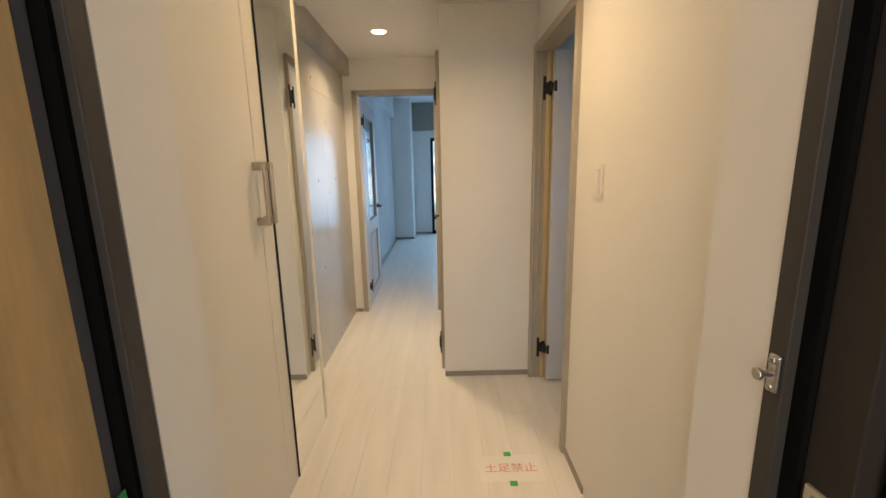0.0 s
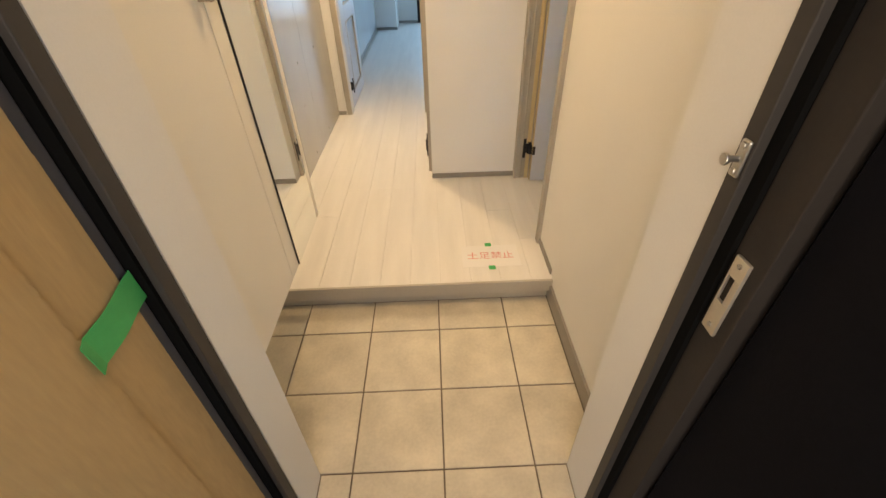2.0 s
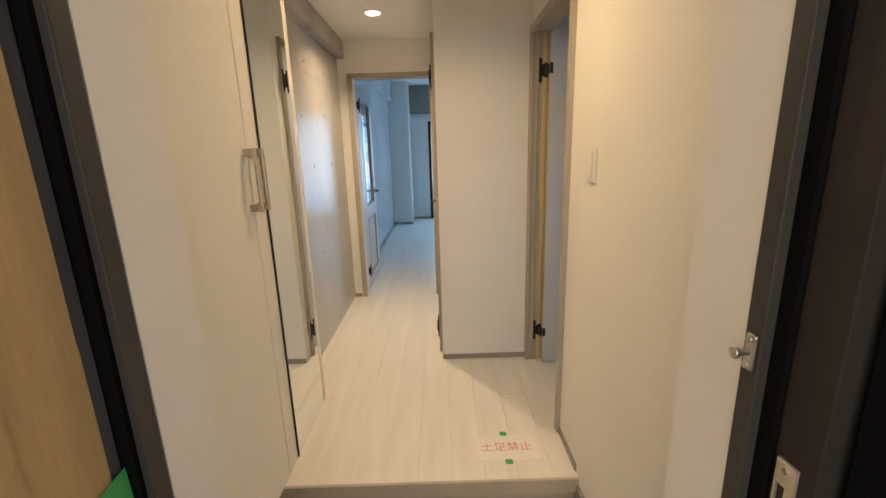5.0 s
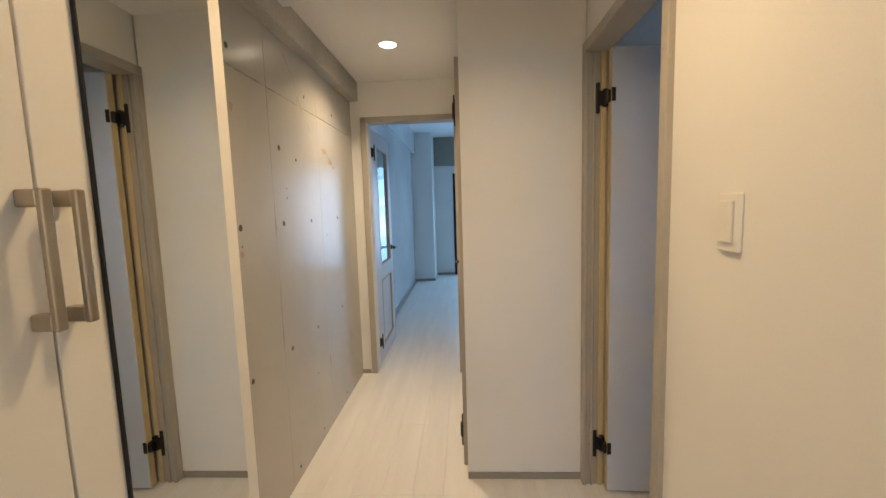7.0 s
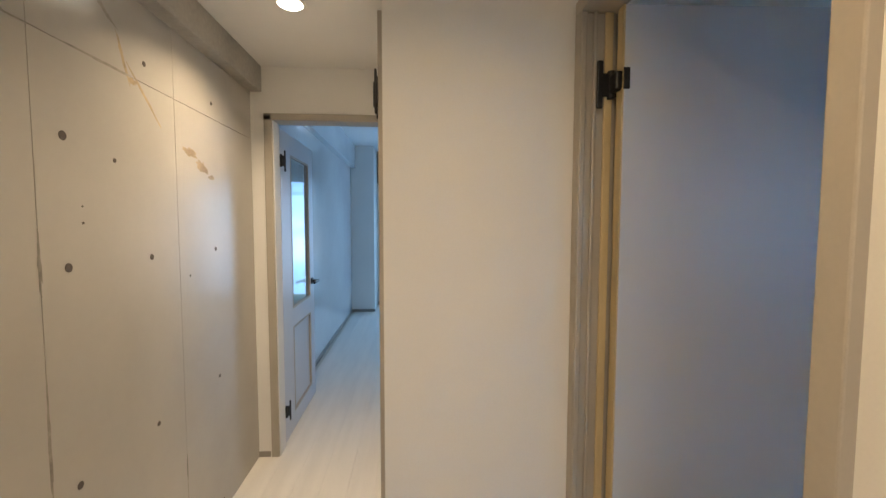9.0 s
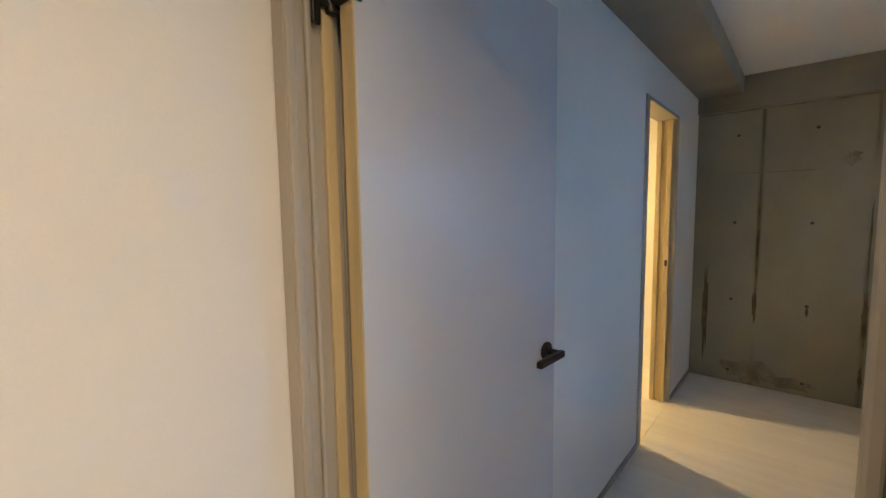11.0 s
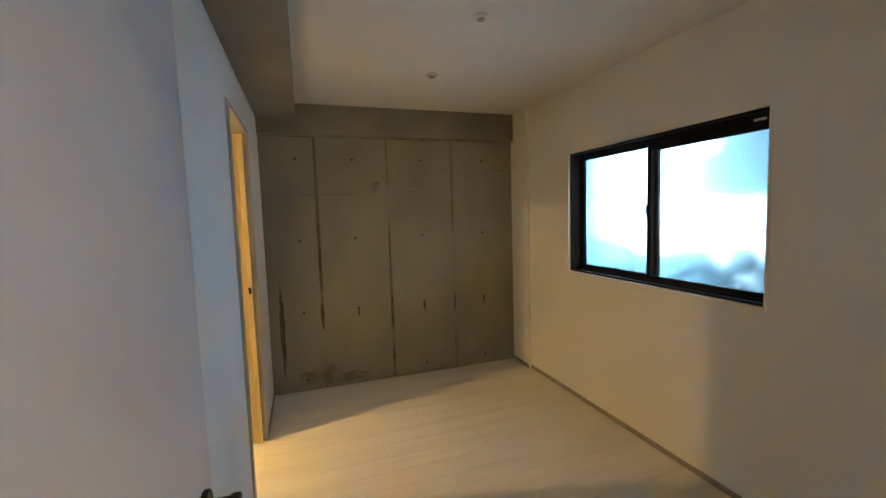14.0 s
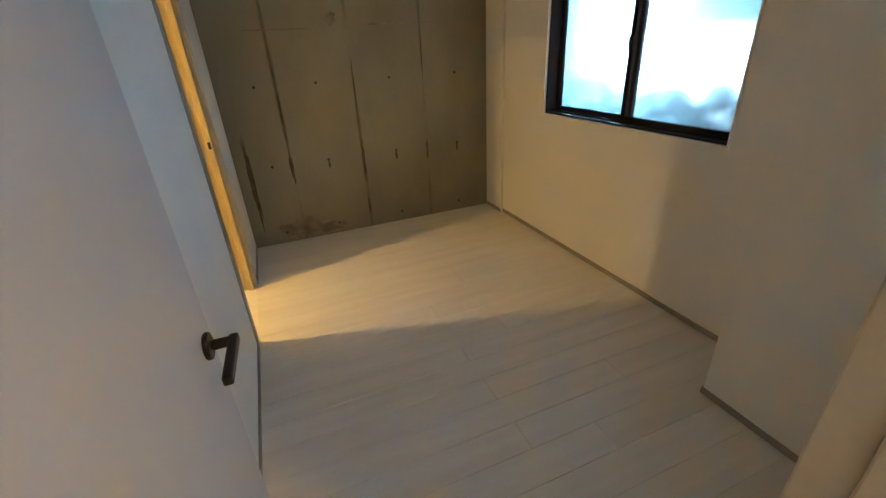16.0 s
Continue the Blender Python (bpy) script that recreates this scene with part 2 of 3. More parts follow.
def rod(bm, a, b, r0, r1=None, seg=16, bevel=0.0):
    a, b = Vector(a), Vector(b)
    d = b - a
    mtx = Matrix.Translation((a + b) / 2) @ d.to_track_quat("Z", "Y").to_matrix().to_4x4()
    r = bmesh.ops.create_cone(bm, cap_ends=True, segments=seg, radius1=r0, radius2=r0 if r1 is None else r1, depth=d.length, matrix=mtx)
    if bevel:
        es = [e for e in {e for v in r["verts"] for e in v.link_edges} if any(len(f.verts) > 4 for f in e.link_faces)]
        bmesh.ops.bevel(bm, geom=es, offset=bevel, segments=2, affect="EDGES", profile=0.5)
    return bm


def rods(*rs, **k):
    bm = bmesh.new()
    for r in rs:
        rod(bm, *r, **k)
    return bm


def empty(name, at, label, category, group="", kind=""):
    ob = new(name)
    ob.location = at
    return tagged(ob, label, category, group, kind)


def put(parent, ob):
    """Hang a mesh given in world metres under a thing whose base is moved or turned."""
    ob.parent = parent
    ob.matrix_parent_inverse = parent.matrix_basis.inverted()
    return ob


def S(name, bm, material, label, category=""):
    return tagged(link(name, bm, material), label, category or name.split("_")[0], kind="structure")


# ---- structure: walls, floors, ceilings ----
TILE_Z = -0.12
HALL_C, ENTRY_C, ROOM_C, LIVE_C = 2.205, 2.165, 2.30, 2.50
TOP = 2.62

wall_hall_left = S("wall_hall_left", boxes((-1.0, -0.823, 0.0, 3.04, -0.16, TOP)), "conc", "bare sealed grey concrete corridor wall with tie holes", "wall")
wall_end = S("wall_end", boxes((-0.823, -0.70, 3.04, 3.14, 0, TOP), (-0.70, -0.06, 3.04, 3.14, 1.925, TOP), (-0.06, 0.0, 3.04, 3.14, 0, TOP)), "paint", "white papered wall round the living room door", "wall")
wall_side = S("wall_side", boxes((-0.01, 0.53, 1.79, 1.885, 0, TOP), (-0.01, 0.10, 1.885, 3.04, 1.95, TOP), (-0.01, 0.10, 2.62, 3.04, 0, 1.95), (0.10, 0.53, 1.885, 1.90, 0, TOP)), "paint", "white papered wall block with a side door", "wall")
wall_right = S("wall_right", boxes((0.53, 0.603, -0.10, 1.05, -0.16, TOP), (0.53, 0.603, 1.05, 1.79, 1.94, TOP), (0.53, 0.603, 1.785, 1.89, 0, TOP)), "paint", "white papered corridor wall with an opening", "wall")
wall_entry = S("wall_entry", boxes((-1.0, -0.405, -0.133, -0.0, -0.16, TOP), (0.405, 0.53, -0.138, 0.0, -0.16, TOP), (-0.405, 0.405, -0.15, 0.0, 1.98, TOP)), "paint", "white papered reveal round the entrance", "wall")
wall_room_north = S("wall_room_north", boxes((0.603, 2.595, 1.78, 1.89, 0, TOP), (2.595, 3.295, 1.78, 1.89, 1.945, TOP), (3.295, 3.99, 1.78, 1.89, 0, TOP)), "paint", "white papered bedroom wall with a narrow doorway", "wall")
wall_room_south = S("wall_room_south", boxes((0.603, 1.727, -0.56, -0.41, 0, TOP), (1.727, 3.155, -0.56, -0.41, 0, 0.943), (1.727, 3.155, -0.56, -0.41, 1.839, TOP), (3.155, 3.99, -0.56, -0.41, 0, TOP), (3.71, 3.99, -0.41, -0.385, 0, ROOM_C + 0.02), (0.603, 1.337, -0.41, -0.038, 0, ROOM_C + 0.02)), "paint", "white papered bedroom wall with a window and pillar", "wall")
wall_room_back = S("wall_room_back", boxes((3.993, 4.155, -0.56, 1.89, 0, TOP)), "conc_back", "bare raw concrete wall with rust-dark seams", "wall")
wall_closet = S("wall_closet", boxes((2.105, 2.205, 1.89, 3.9, 0, TOP), (3.855, 3.955, 1.89, 3.9, 0, TOP), (2.105, 3.955, 3.9, 4.0, 0, TOP)), "paint", "white walls of a lit store room", "wall")
wall_living = S("wall_living", boxes((-1.0, -0.86, 3.14, 7.6, 0, TOP)), "living", "glossy white painted concrete living room wall", "wall")
wall_living_far = S("wall_living_far", boxes((-0.86, -0.19, 7.57, 7.7, 0, TOP), (-0.19, 2.3, 7.57, 7.7, 1.86, TOP), (2.3, 3.4, 7.57, 7.7, 0, TOP), (-0.86, -0.52, 6.97, 7.57, 0, TOP)), "paint", "white far wall with a column and a glazed opening", "wall")
wall_living_right = S("wall_living_right", boxes((3.3, 3.4, 4.0, 7.6, 0, TOP), (0.0, 0.1, 3.04, 4.0, 0, TOP), (0.1, 3.3, 4.0, 4.1, 0, TOP)), "paint", "plain white living room side wall", "wall")

ceiling_hall = S("ceiling_hall", boxes((-0.823, 0.0, 1.79, 3.04, HALL_C, HALL_C + 0.05)), "ceil", "white papered corridor ceiling", "ceiling")
ceiling_entry = S("ceiling_entry", boxes((-0.823, 0.53, 0.0, 1.79, ENTRY_C, ENTRY_C + 0.1)), "ceil", "white papered entrance ceiling", "ceiling")
ceiling_room = S("ceiling_room", boxes((0.603, 3.993, -0.41, 1.78, ROOM_C, ROOM_C + 0.05)), "ceil", "white papered bedroom ceiling", "ceiling")
ceiling_living = S("ceiling_living", boxes((-0.86, 3.3, 3.14, 7.57, LIVE_C, LIVE_C + 0.05)), "ceil", "white living room ceiling", "ceiling")
ceiling_closet = S("ceiling_closet", boxes((2.205, 3.855, 1.89, 3.9, 2.18, 2.23)), "ceil", "white store room ceiling", "ceiling")

S("beam_hall", boxes((-0.823, -0.757, 0.76, 3.04, 2.068, HALL_C + 0.01), bevel=0.004), "beam_hall", "bare concrete beam along the corridor ceiling", "beam")
S("beam_room_back", boxes((3.94, 3.993, -0.385, 1.78, 2.062, ROOM_C), bevel=0.006), "beam", "bare concrete beam across the back wall", "beam")
S("beam_room_north", boxes((0.603, 3.94, 1.495, 1.78, 2.178, ROOM_C), bevel=0.006), "beam", "bare concrete beam along the bedroom wall", "beam")
S("beam_living", boxes((-0.86, -0.79, 3.14, 6.97, 2.17, LIVE_C), bevel=0.006), "living", "white painted beam along the living room wall", "beam")
S("beam_living_far", boxes((-0.52, 3.3, 7.50, 7.57, 2.0, LIVE_C), bevel=0.006), "beam", "grey concrete beam over the far window", "beam")

floor = S("floor", boxes((-0.86, 4.0, 0.80, 7.6, -0.16, -0.013)), "gap", "white painted wooden plank floor", "floor")
floor_entry = S("floor_entry", boxes((-0.86, 0.6, -0.155, 0.80, -0.20, TILE_Z - 0.004)), "grout", "beige tiled entrance floor with dark joints", "floor")
S("step_riser", boxes((-0.823, 0.53, 0.762, 0.80, -0.068, -0.002), (-0.823, 0.53, 0.787, 0.80, TILE_Z - 0.004, -0.066), bevel=0.003), "riser", "beige edged step up to the wooden floor", "step")

# outside the entrance
S("ground", boxes((-3, 6, -2.6, -0.20, -0.30, -0.13)), "outdoor", "grey concrete access corridor floor", "ground")
S("wall_outside_right", boxes((0.445, 0.64, -0.9, -0.262, -0.13, TOP)), "navy", "dark navy wall beside the entrance", "wall")
# Unseen walls, parapet and ceiling, added and sized to control sky light at the entrance.
S("wall_outside_far", boxes((-3, 6, -2.6, -2.5, -0.13, 0.6), (-3.1, -3.0, -2.6, -0.15, -0.13, TOP), (-3, -1.0, -0.25, -0.15, -0.13, TOP)), "outdoor", "unseen grey walls and low parapet added to limit the sky's light", "wall")
S("ceiling_outside", boxes((-3.1, 6, -1.1, -0.15, TOP, TOP + 0.1)), "outdoor", "unseen grey ceiling added outside to limit the sky's light", "ceiling")
S("roof", boxes((-1.0, 4.1, -0.15, 7.7, TOP, TOP + 0.1)), "outdoor", "concrete slab over the flat", "roof")


# skirting
def skirting(label, *bs):
    return tagged(link("baseboard", boxes(*bs, bevel=0.0015), "base"), label, "baseboard", kind="structure")


K = 0.007
skirting("grey-beige skirting under the white corridor wall", (-0.01, 0.515, 1.79 - K, 1.79, 0, 0.032))
skirting("grey-beige skirting along the corridor wall", (0.53 - K, 0.53, 0.80, 1.045, 0, 0.032))
skirting("grey-beige skirting beside the entrance tiles", (0.53 - 0.012, 0.53, 0.0, 0.80, TILE_Z, -0.035))
skirting("grey-beige skirting at the corridor end", (-0.823, -0.755, 3.04 - K, 3.04, 0, 0.032))
skirting("grey skirting under the bedroom window wall", (1.337, 3.71, -0.41, -0.41 + K, 0, 0.032), (3.71, 3.99, -0.385, -0.385 + K, 0, 0.032))
skirting("grey skirting round the bedroom pillar", (0.603, 1.337 + K, -0.038, -0.038 + K, 0, 0.032), (1.337, 1.337 + K, -0.403, -0.038, 0, 0.032))
skirting("grey skirting along the bedroom wall", (0.66, 2.553, 1.78 - K, 1.78, 0, 0.032), (3.313, 3.99, 1.78 - K, 1.78, 0, 0.032))
skirting("grey skirting along the living room wall", (-0.86, -0.86 + K, 3.14, 6.97, 0, 0.04), (-0.86, -0.52 + K, 6.97 - K, 6.97, 0, 0.04), (-0.52, -0.19, 7.57 - K, 7.57, 0, 0.04))


# door casings
def casing(label, *bs):
    return tagged(link("trim", boxes(*bs, bevel=0.003), "casing"), label, "door casing", kind="structure")


casing("grey-beige casing of the bedroom doorway", (0.512, 0.615, 1.042, 1.08, 0, 1.905), (0.512, 0.615, 1.752, 1.788, 0, 1.905), (0.512, 0.615, 1.042, 1.788, 1.905, 1.945))
casing("grey-beige door stop of the bedroom doorway", (0.55, 0.572, 1.08, 1.092, 0, 1.905))
casing("ribbed inner jamb of the bedroom doorway", (0.512, 0.528, 1.742, 1.752, 0, 1.905), (0.546, 0.556, 1.741, 1.752, 0, 1.905))
casing("grey-beige casing of the living room doorway", (-0.748, -0.705, 3.028, 3.152, 0, 1.945), (-0.06, -0.03, 3.028, 3.152, 0, 1.945), (-0.748, -0.03, 3.028, 3.152, 1.915, 1.953))
casing("grey-beige casing of the side door", (-0.03, 0.11, 1.885, 1.91, 0, 1.955), (-0.03, 0.11, 2.60, 2.625, 0, 1.955), (-0.03, 0.11, 1.885, 2.625, 1.925, 1.958))
casing("grey casing of the store room doorway", (2.555, 2.612, 1.772, 1.90, 0, 1.932), (3.287, 3.305, 1.772, 1.90, 0, 1.932), (2.555, 3.305, 1.772, 1.90, 1.932, 1.952))


# Added filler over the dark gap; its amber stands for lamplight on the edge.
S("trim_lining", boxes((0.578, 0.600, 1.7445, 1.752, 0, 1.905), bevel=0.002), "warm_trim", "amber strip filling the jamb gap, tinted like the lamplit door edge", "door jamb")

# ---- doors ----
def hinge(door, x, y, z, ax, ay):
    """A black butterfly hinge: two long plates with screws on either side of a thick barrel. ax, ay: the way its plates spread."""
    h = part("hinge", rods(((x, y, z - 0.036), (x, y, z + 0.036), 0.010), bevel=0.002), "black", None, "black metal hinge")
    put(door, h)
    for s in (-1, 1):
        bm = bmesh.new()
        for off, half, tall in ((0.016, 0.012, 0.030), (0.031, 0.008, 0.062)):
            cx, cy = x + s * ax * off, y + s * ay * off
            wx, wy = max(abs(ax) * half, 0.0035), max(abs(ay) * half, 0.0035)
            box(bm, cx - wx, cx + wx, cy - wy, cy + wy, z - tall, z + tall, bevel=0.003)
        pl = part("hinge_plate", bm, "black")
        pl.parent = h
    return h


def lever(door, x, y, z, out, along, name="door_handle"):
    """A black lever handle on a round rose. out: the unit way out of the leaf, along: the way of the lever."""
    o, a, c = Vector(out), Vector(along), Vector((x, y, z))
    bm = rods((c, c + o * 0.010, 0.026), bevel=0.003, seg=24)
    h = part(name, bm, "black", None, "black metal lever handle")
    put(door, h)
    bm = bmesh.new()
    rod(bm, c + o * 0.010, c + o * 0.048, 0.010)
    g = c + o * 0.048
    bmesh.ops.create_cube(bm, size=1, matrix=Matrix.Translation(g + a * 0.052) @ a.to_track_quat("X", "Z").to_matrix().to_4x4() @ Matrix.Diagonal((0.128, 0.017, 0.019, 1)))
    lv = part("lever", bm, "black")
    bv = lv.modifiers.new("bevel", "BEVEL")
    bv.width, bv.segments = 0.004, 2
    lv.parent = h
    return h


# bedroom door, standing open against the wall
door_1 = empty("door_1", (0.605, 1.72, 0), "pale grey flush door standing open with black lever", "door", kind="structure")
put(door_1, part("leaf", boxes((0.606, 1.276, 1.692, 1.728, 0.012, 1.90), bevel=0.002), "door"))
put(door_1, part("edge_band", boxes((0.602, 0.606, 1.693, 1.727, 0.012, 1.90)), "warm_trim", None, "beige edge band"))
put(door_1, part("latch_plate", boxes((1.276, 1.2775, 1.700, 1.720, 0.86, 1.01), bevel=0.0005), "black", None, "black latch plate"))
for z in (1.715, 0.207):
    h1 = hinge(door_1, 0.592, 1.738, z, 1, 0.12)
    put(h1, part("hinge_plate", boxes((0.603, 0.620, 1.688, 1.6925, z - 0.024, z + 0.030), bevel=0.002), "black"))
    put(h1, part("knuckle", boxes((0.585, 0.606, 1.694, 1.738, z - 0.024, z + 0.024), bevel=0.006), "black"))
lever(door_1, 1.222, 1.692, 0.952, (0, -1, 0), (-1, 0, 0))
lever(door_1, 1.222, 1.728, 0.952, (0, 0.5, 0), (-1, 0, 0))
door_1.rotation_euler.z = radians(-2.5)  # not quite square to the wall

# side door, shut
door_2 = empty("door_2", (0.02, 1.92, 0), "pale grey flush door, shut, with black hinges", "door", kind="structure")
put(door_2, part("leaf", boxes((-0.008, 0.028, 1.912, 2.598, 0.01, 1.922), bevel=0.002), "door"))
for z in (1.724, 0.184):
    hinge(door_2, -0.034, 1.898, z, 0, 1)
lever(door_2, -0.008, 2.54, 0.937, (-1, 0, 0), (0, -1, 0))

# living room door, glazed, standing open into the room
door_3 = empty("door_3", (-0.70, 3.15, 0), "pale grey glazed door standing open into the living room", "door", kind="structure")
X0, X1, Y0, Y1 = -0.742, -0.706, 3.165, 3.93
put(door_3, part("stile", boxes((X0, X1, Y0, Y0 + 0.20, 0.012, 1.905), bevel=0.002), "door"))
put(door_3, part("stile", boxes((X0, X1, Y1 - 0.12, Y1, 0.012, 1.905), bevel=0.002), "door"))
put(door_3, part("rail", boxes((X0, X1, Y0 + 0.20, Y1 - 0.12, 1.78, 1.905), bevel=0.002), "door"))
put(door_3, part("rail", boxes((X0, X1, Y0 + 0.20, Y1 - 0.12, 0.68, 0.80), bevel=0.002), "door"))
put(door_3, part("rail", boxes((X0, X1, Y0 + 0.20, Y1 - 0.12, 0.012, 0.12), bevel=0.002), "door"))
put(door_3, part("panel", boxes((X0 + 0.012, X1 - 0.012, Y0 + 0.20, Y1 - 0.12, 0.12, 0.68)), "door"))
put(door_3, part("glass", boxes((X0 + 0.014, X1 - 0.014, Y0 + 0.20, Y1 - 0.12, 0.80, 1.78)), "clear", None, "clear glass pane"))
for a, b in ((0.80, 1.78), (0.12, 0.68)):
    put(door_3, part("bead", boxes((X1 - 0.012, X1 + 0.002, Y0 + 0.20, Y0 + 0.212, a, b), (X1 - 0.012, X1 + 0.002, Y1 - 0.132, Y1 - 0.12, a, b), (X1 - 0.012, X1 + 0.002, Y0 + 0.212, Y1 - 0.132, a, a + 0.012), (X1 - 0.012, X1 + 0.002, Y0 + 0.212, Y1 - 0.132, b - 0.012, b)), "casing", None, "grey glazing bead"))
for z in (1.715, 0.207):
    hinge(door_3, -0.700, 3.158, z, 0.55, 0.8)
lever(door_3, X1, Y1 - 0.07, 0.911, (1, 0, 0), (0, -1, 0))

# entrance door: steel frame and the leaf, open outwards and covered with cardboard
door_4 = empty("door_4", (-0.42, -0.21, -0.11), "entrance door standing open, covered in brown cardboard", "door", kind="structure")
put(door_4, part("leaf", boxes((-0.475, -0.432, -1.04, -0.176, -0.10, 1.98), bevel=0.002), "leafedge", None, "blue-grey steel door leaf"))
put(door_4, part("cardboard", boxes((-0.432, -0.4285, -0.318, -0.198, -0.09, 1.097)), "card", None, "brown corrugated cardboard strip"))
put(door_4, part("cardboard", boxes((-0.432, -0.4275, -0.318, -0.200, 1.090, 1.97)), "card", None, "brown corrugated cardboard strip"))


def card_sheet(y0, y1, z0, z1, x, seed):
    """A stiff sheet whose free edge is nicked along its flutes, with a slight bow."""
    rc = random.Random(seed)
    n = int((z1 - z0) / 0.011)
    front, back = [], []
    bm = bmesh.new()
    for k in range(n + 1):
        z = z0 + (z1 - z0) * k / n
        edge = y1 + (0.0034 if k % 2 else -0.0012) + rc.uniform(-0.0012, 0.0012) + 0.004 * math.sin(z * 2.3)
        bow = 0.0016 * math.sin(z * 5.1 + seed)
        front.append([bm.verts.new((x + bow, y, z)) for y in (y0, edge - 0.02)] + [bm.verts.new((x + bow - 0.0012, edge, z))])
        back.append([bm.verts.new((x - 0.0055, y, z)) for y in (y0, edge - 0.02, edge)])
    for k in range(n):
        for c in range(2):
            bm.faces.new((front[k][c], front[k][c + 1], front[k + 1][c + 1], front[k + 1][c]))
        bm.faces.new((front[k][2], back[k][2], back[k + 1][2], front[k + 1][2]))
    for row, other in ((front[0], back[0]), (front[-1], back[-1])):
        for c in range(2):
            bm.faces.new((row[c], row[c + 1], other[c + 1], other[c]))
    bmesh.ops.recalc_face_normals(bm, faces=bm.faces)
    return put(door_4, part("cardboard", bm, "card", None, "brown corrugated cardboard sheet with nicked edge"))


card_sheet(-1.03, -0.300, -0.09, 1.097, -0.4215, 1)
card_sheet(-1.03, -0.295, 1.100, 1.97, -0.4205, 2)
bm = bmesh.new()
rows = []
for i in range(9):
    u = i / 8
    y = -0.180 - 0.125 * u
    x = -0.4255 + 0.008 * math.sin(u * 3.1) * 0.3 + (0.0062 if u > 0.9 else 0.0)
    dz = 0.0015 * math.sin(u * 9)
    rows.append((bm.verts.new((x, y, 0.915 - 0.018 * u + dz)), bm.verts.new((x, y + 0.003, 0.862 - 0.018 * u + dz))))
for a, b in zip(rows, rows[1:]):
    bm.faces.new((a[0], a[1], b[1], b[0]))
tp = part("tape", bm, "tape", None, "strip of green masking tape")
sl = tp.modifiers.new("thick", "SOLIDIFY")
sl.thickness = 0.0012
put(door_4, tp)

door_frame = empty("door_frame", (0, -0.17, TILE_Z), "dark grey steel entrance door frame with sill", "door frame", kind="structure")
put(door_frame, part("jamb", boxes((-0.415, -0.402, -0.168, -0.138, -0.13, 2.0), bevel=0.002), "frame"))
put(door_frame, part("jamb", boxes((0.402, 0.46, -0.168, -0.139, -0.13, 2.0), bevel=0.002), "frame"))
put(door_frame, part("rebate", boxes((0.416, 0.46, -0.190, -0.168, -0.13, 2.0)), "gasket", None, "black rubber gasket"))
put(door_frame, part("rebate", boxes((-0.48, -0.415, -0.1745, -0.134, -0.13, 2.0)), "gasket", None, "black rubber gasket"))
put(door_frame, part("jamb", boxes((0.424, 0.46, -0.250, -0.190, -0.13, 2.0), bevel=0.002), "frame_out", None, "weathered near-black outer jamb"))
put(door_frame, part("head", boxes((-0.46, 0.46, -0.255, -0.14, 2.0, 2.05), bevel=0.002), "frame"))
put(door_frame, part("sill", boxes((-0.402, 0.402, -0.215, -0.156, -0.13, TILE_Z + 0.006), bevel=0.003), "steel", None, "brushed steel sill"))
strike = put(door_frame, part("strike_plate", boxes((0.4185, 0.424, -0.229, -0.200, 0.780, 0.838), (0.4185, 0.424, -0.229, -0.200, 0.884, 0.918), (0.4185, 0.424, -0.229, -0.217, 0.838, 0.884), (0.4185, 0.424, -0.203, -0.200, 0.838, 0.884), bevel=0.001), "strike", None, "pale metal strike plate"))
for z in (0.794, 0.907):
    sc = part("screw", rods(((0.4185, -0.215, z), (0.4165, -0.215, z), 0.004)), "steel")
    sc.parent, sc.matrix_parent_inverse = strike, strike.matrix_basis.inverted()
guard = put(door_frame, part("door_guard", boxes((0.396, 0.402, -0.1645, -0.1475, 1.015, 1.065), bevel=0.003), "steel", None, "steel door guard stud"))
for nm, r in (("stud", ((0.396, -0.156, 1.040), (0.381, -0.156, 1.040), 0.0045)), ("stud_head", ((0.381, -0.156, 1.040), (0.376, -0.156, 1.040), 0.008)), ("screw", ((0.396, -0.156, 1.058), (0.393, -0.156, 1.058), 0.005)), ("screw", ((0.396, -0.156, 1.022), (0.393, -0.156, 1.022), 0.005))):
    part(nm, rods(r, bevel=0.001), "steel", guard)

# ---- entrance: shoe cabinet ----
CF, CB, CT = -0.455, 0.412, 2.163
shoe_cabinet = empty("shoe_cabinet", (-0.64, 0.38, CB), "tall cream wall-hung shoe cabinet with a mirror door", "cabinet")
put(shoe_cabinet, part("body", boxes((-0.822, CF - 0.022, 0.012, 0.752, CB + 0.004, CT), bevel=0.002), "cab"))
d1 = put(shoe_cabinet, part("door", boxes((CF - 0.020, CF, 0.016, 0.366, CB, CT - 0.004), bevel=0.0015), "cab", None, "cream flat cabinet door"))
d2 = put(shoe_cabinet, part("door", boxes((CF - 0.020, CF, 0.370, 0.752, CB, CT - 0.004), bevel=0.0015), "cab", None, "cabinet door faced with a mirror"))
put(d2, part("mirror", boxes((CF, CF + 0.004, 0.437, 0.708, CB + 0.005, CT - 0.02)), "mirror", None, "tall frameless mirror"))
put(d2, part("mirror_edge", boxes((CF, CF + 0.005, 0.434, 0.437, CB + 0.005, CT - 0.02)), "black", None, "dark mirror edge"))
for dr, hy in ((d1, 0.350), (d2, 0.388)):
    hd = part("handle", boxes((CF + 0.022, CF + 0.030, hy - 0.006, hy + 0.006, 1.176, 1.326), bevel=0.002), "handle", None, "satin nickel bar handle")
    put(dr, hd)
    for z in (1.186, 1.316):
        put(hd, part("post", boxes((CF, CF + 0.024, hy - 0.0065, hy + 0.0065, z - 0.009, z + 0.009), bevel=0.002), "handle"))

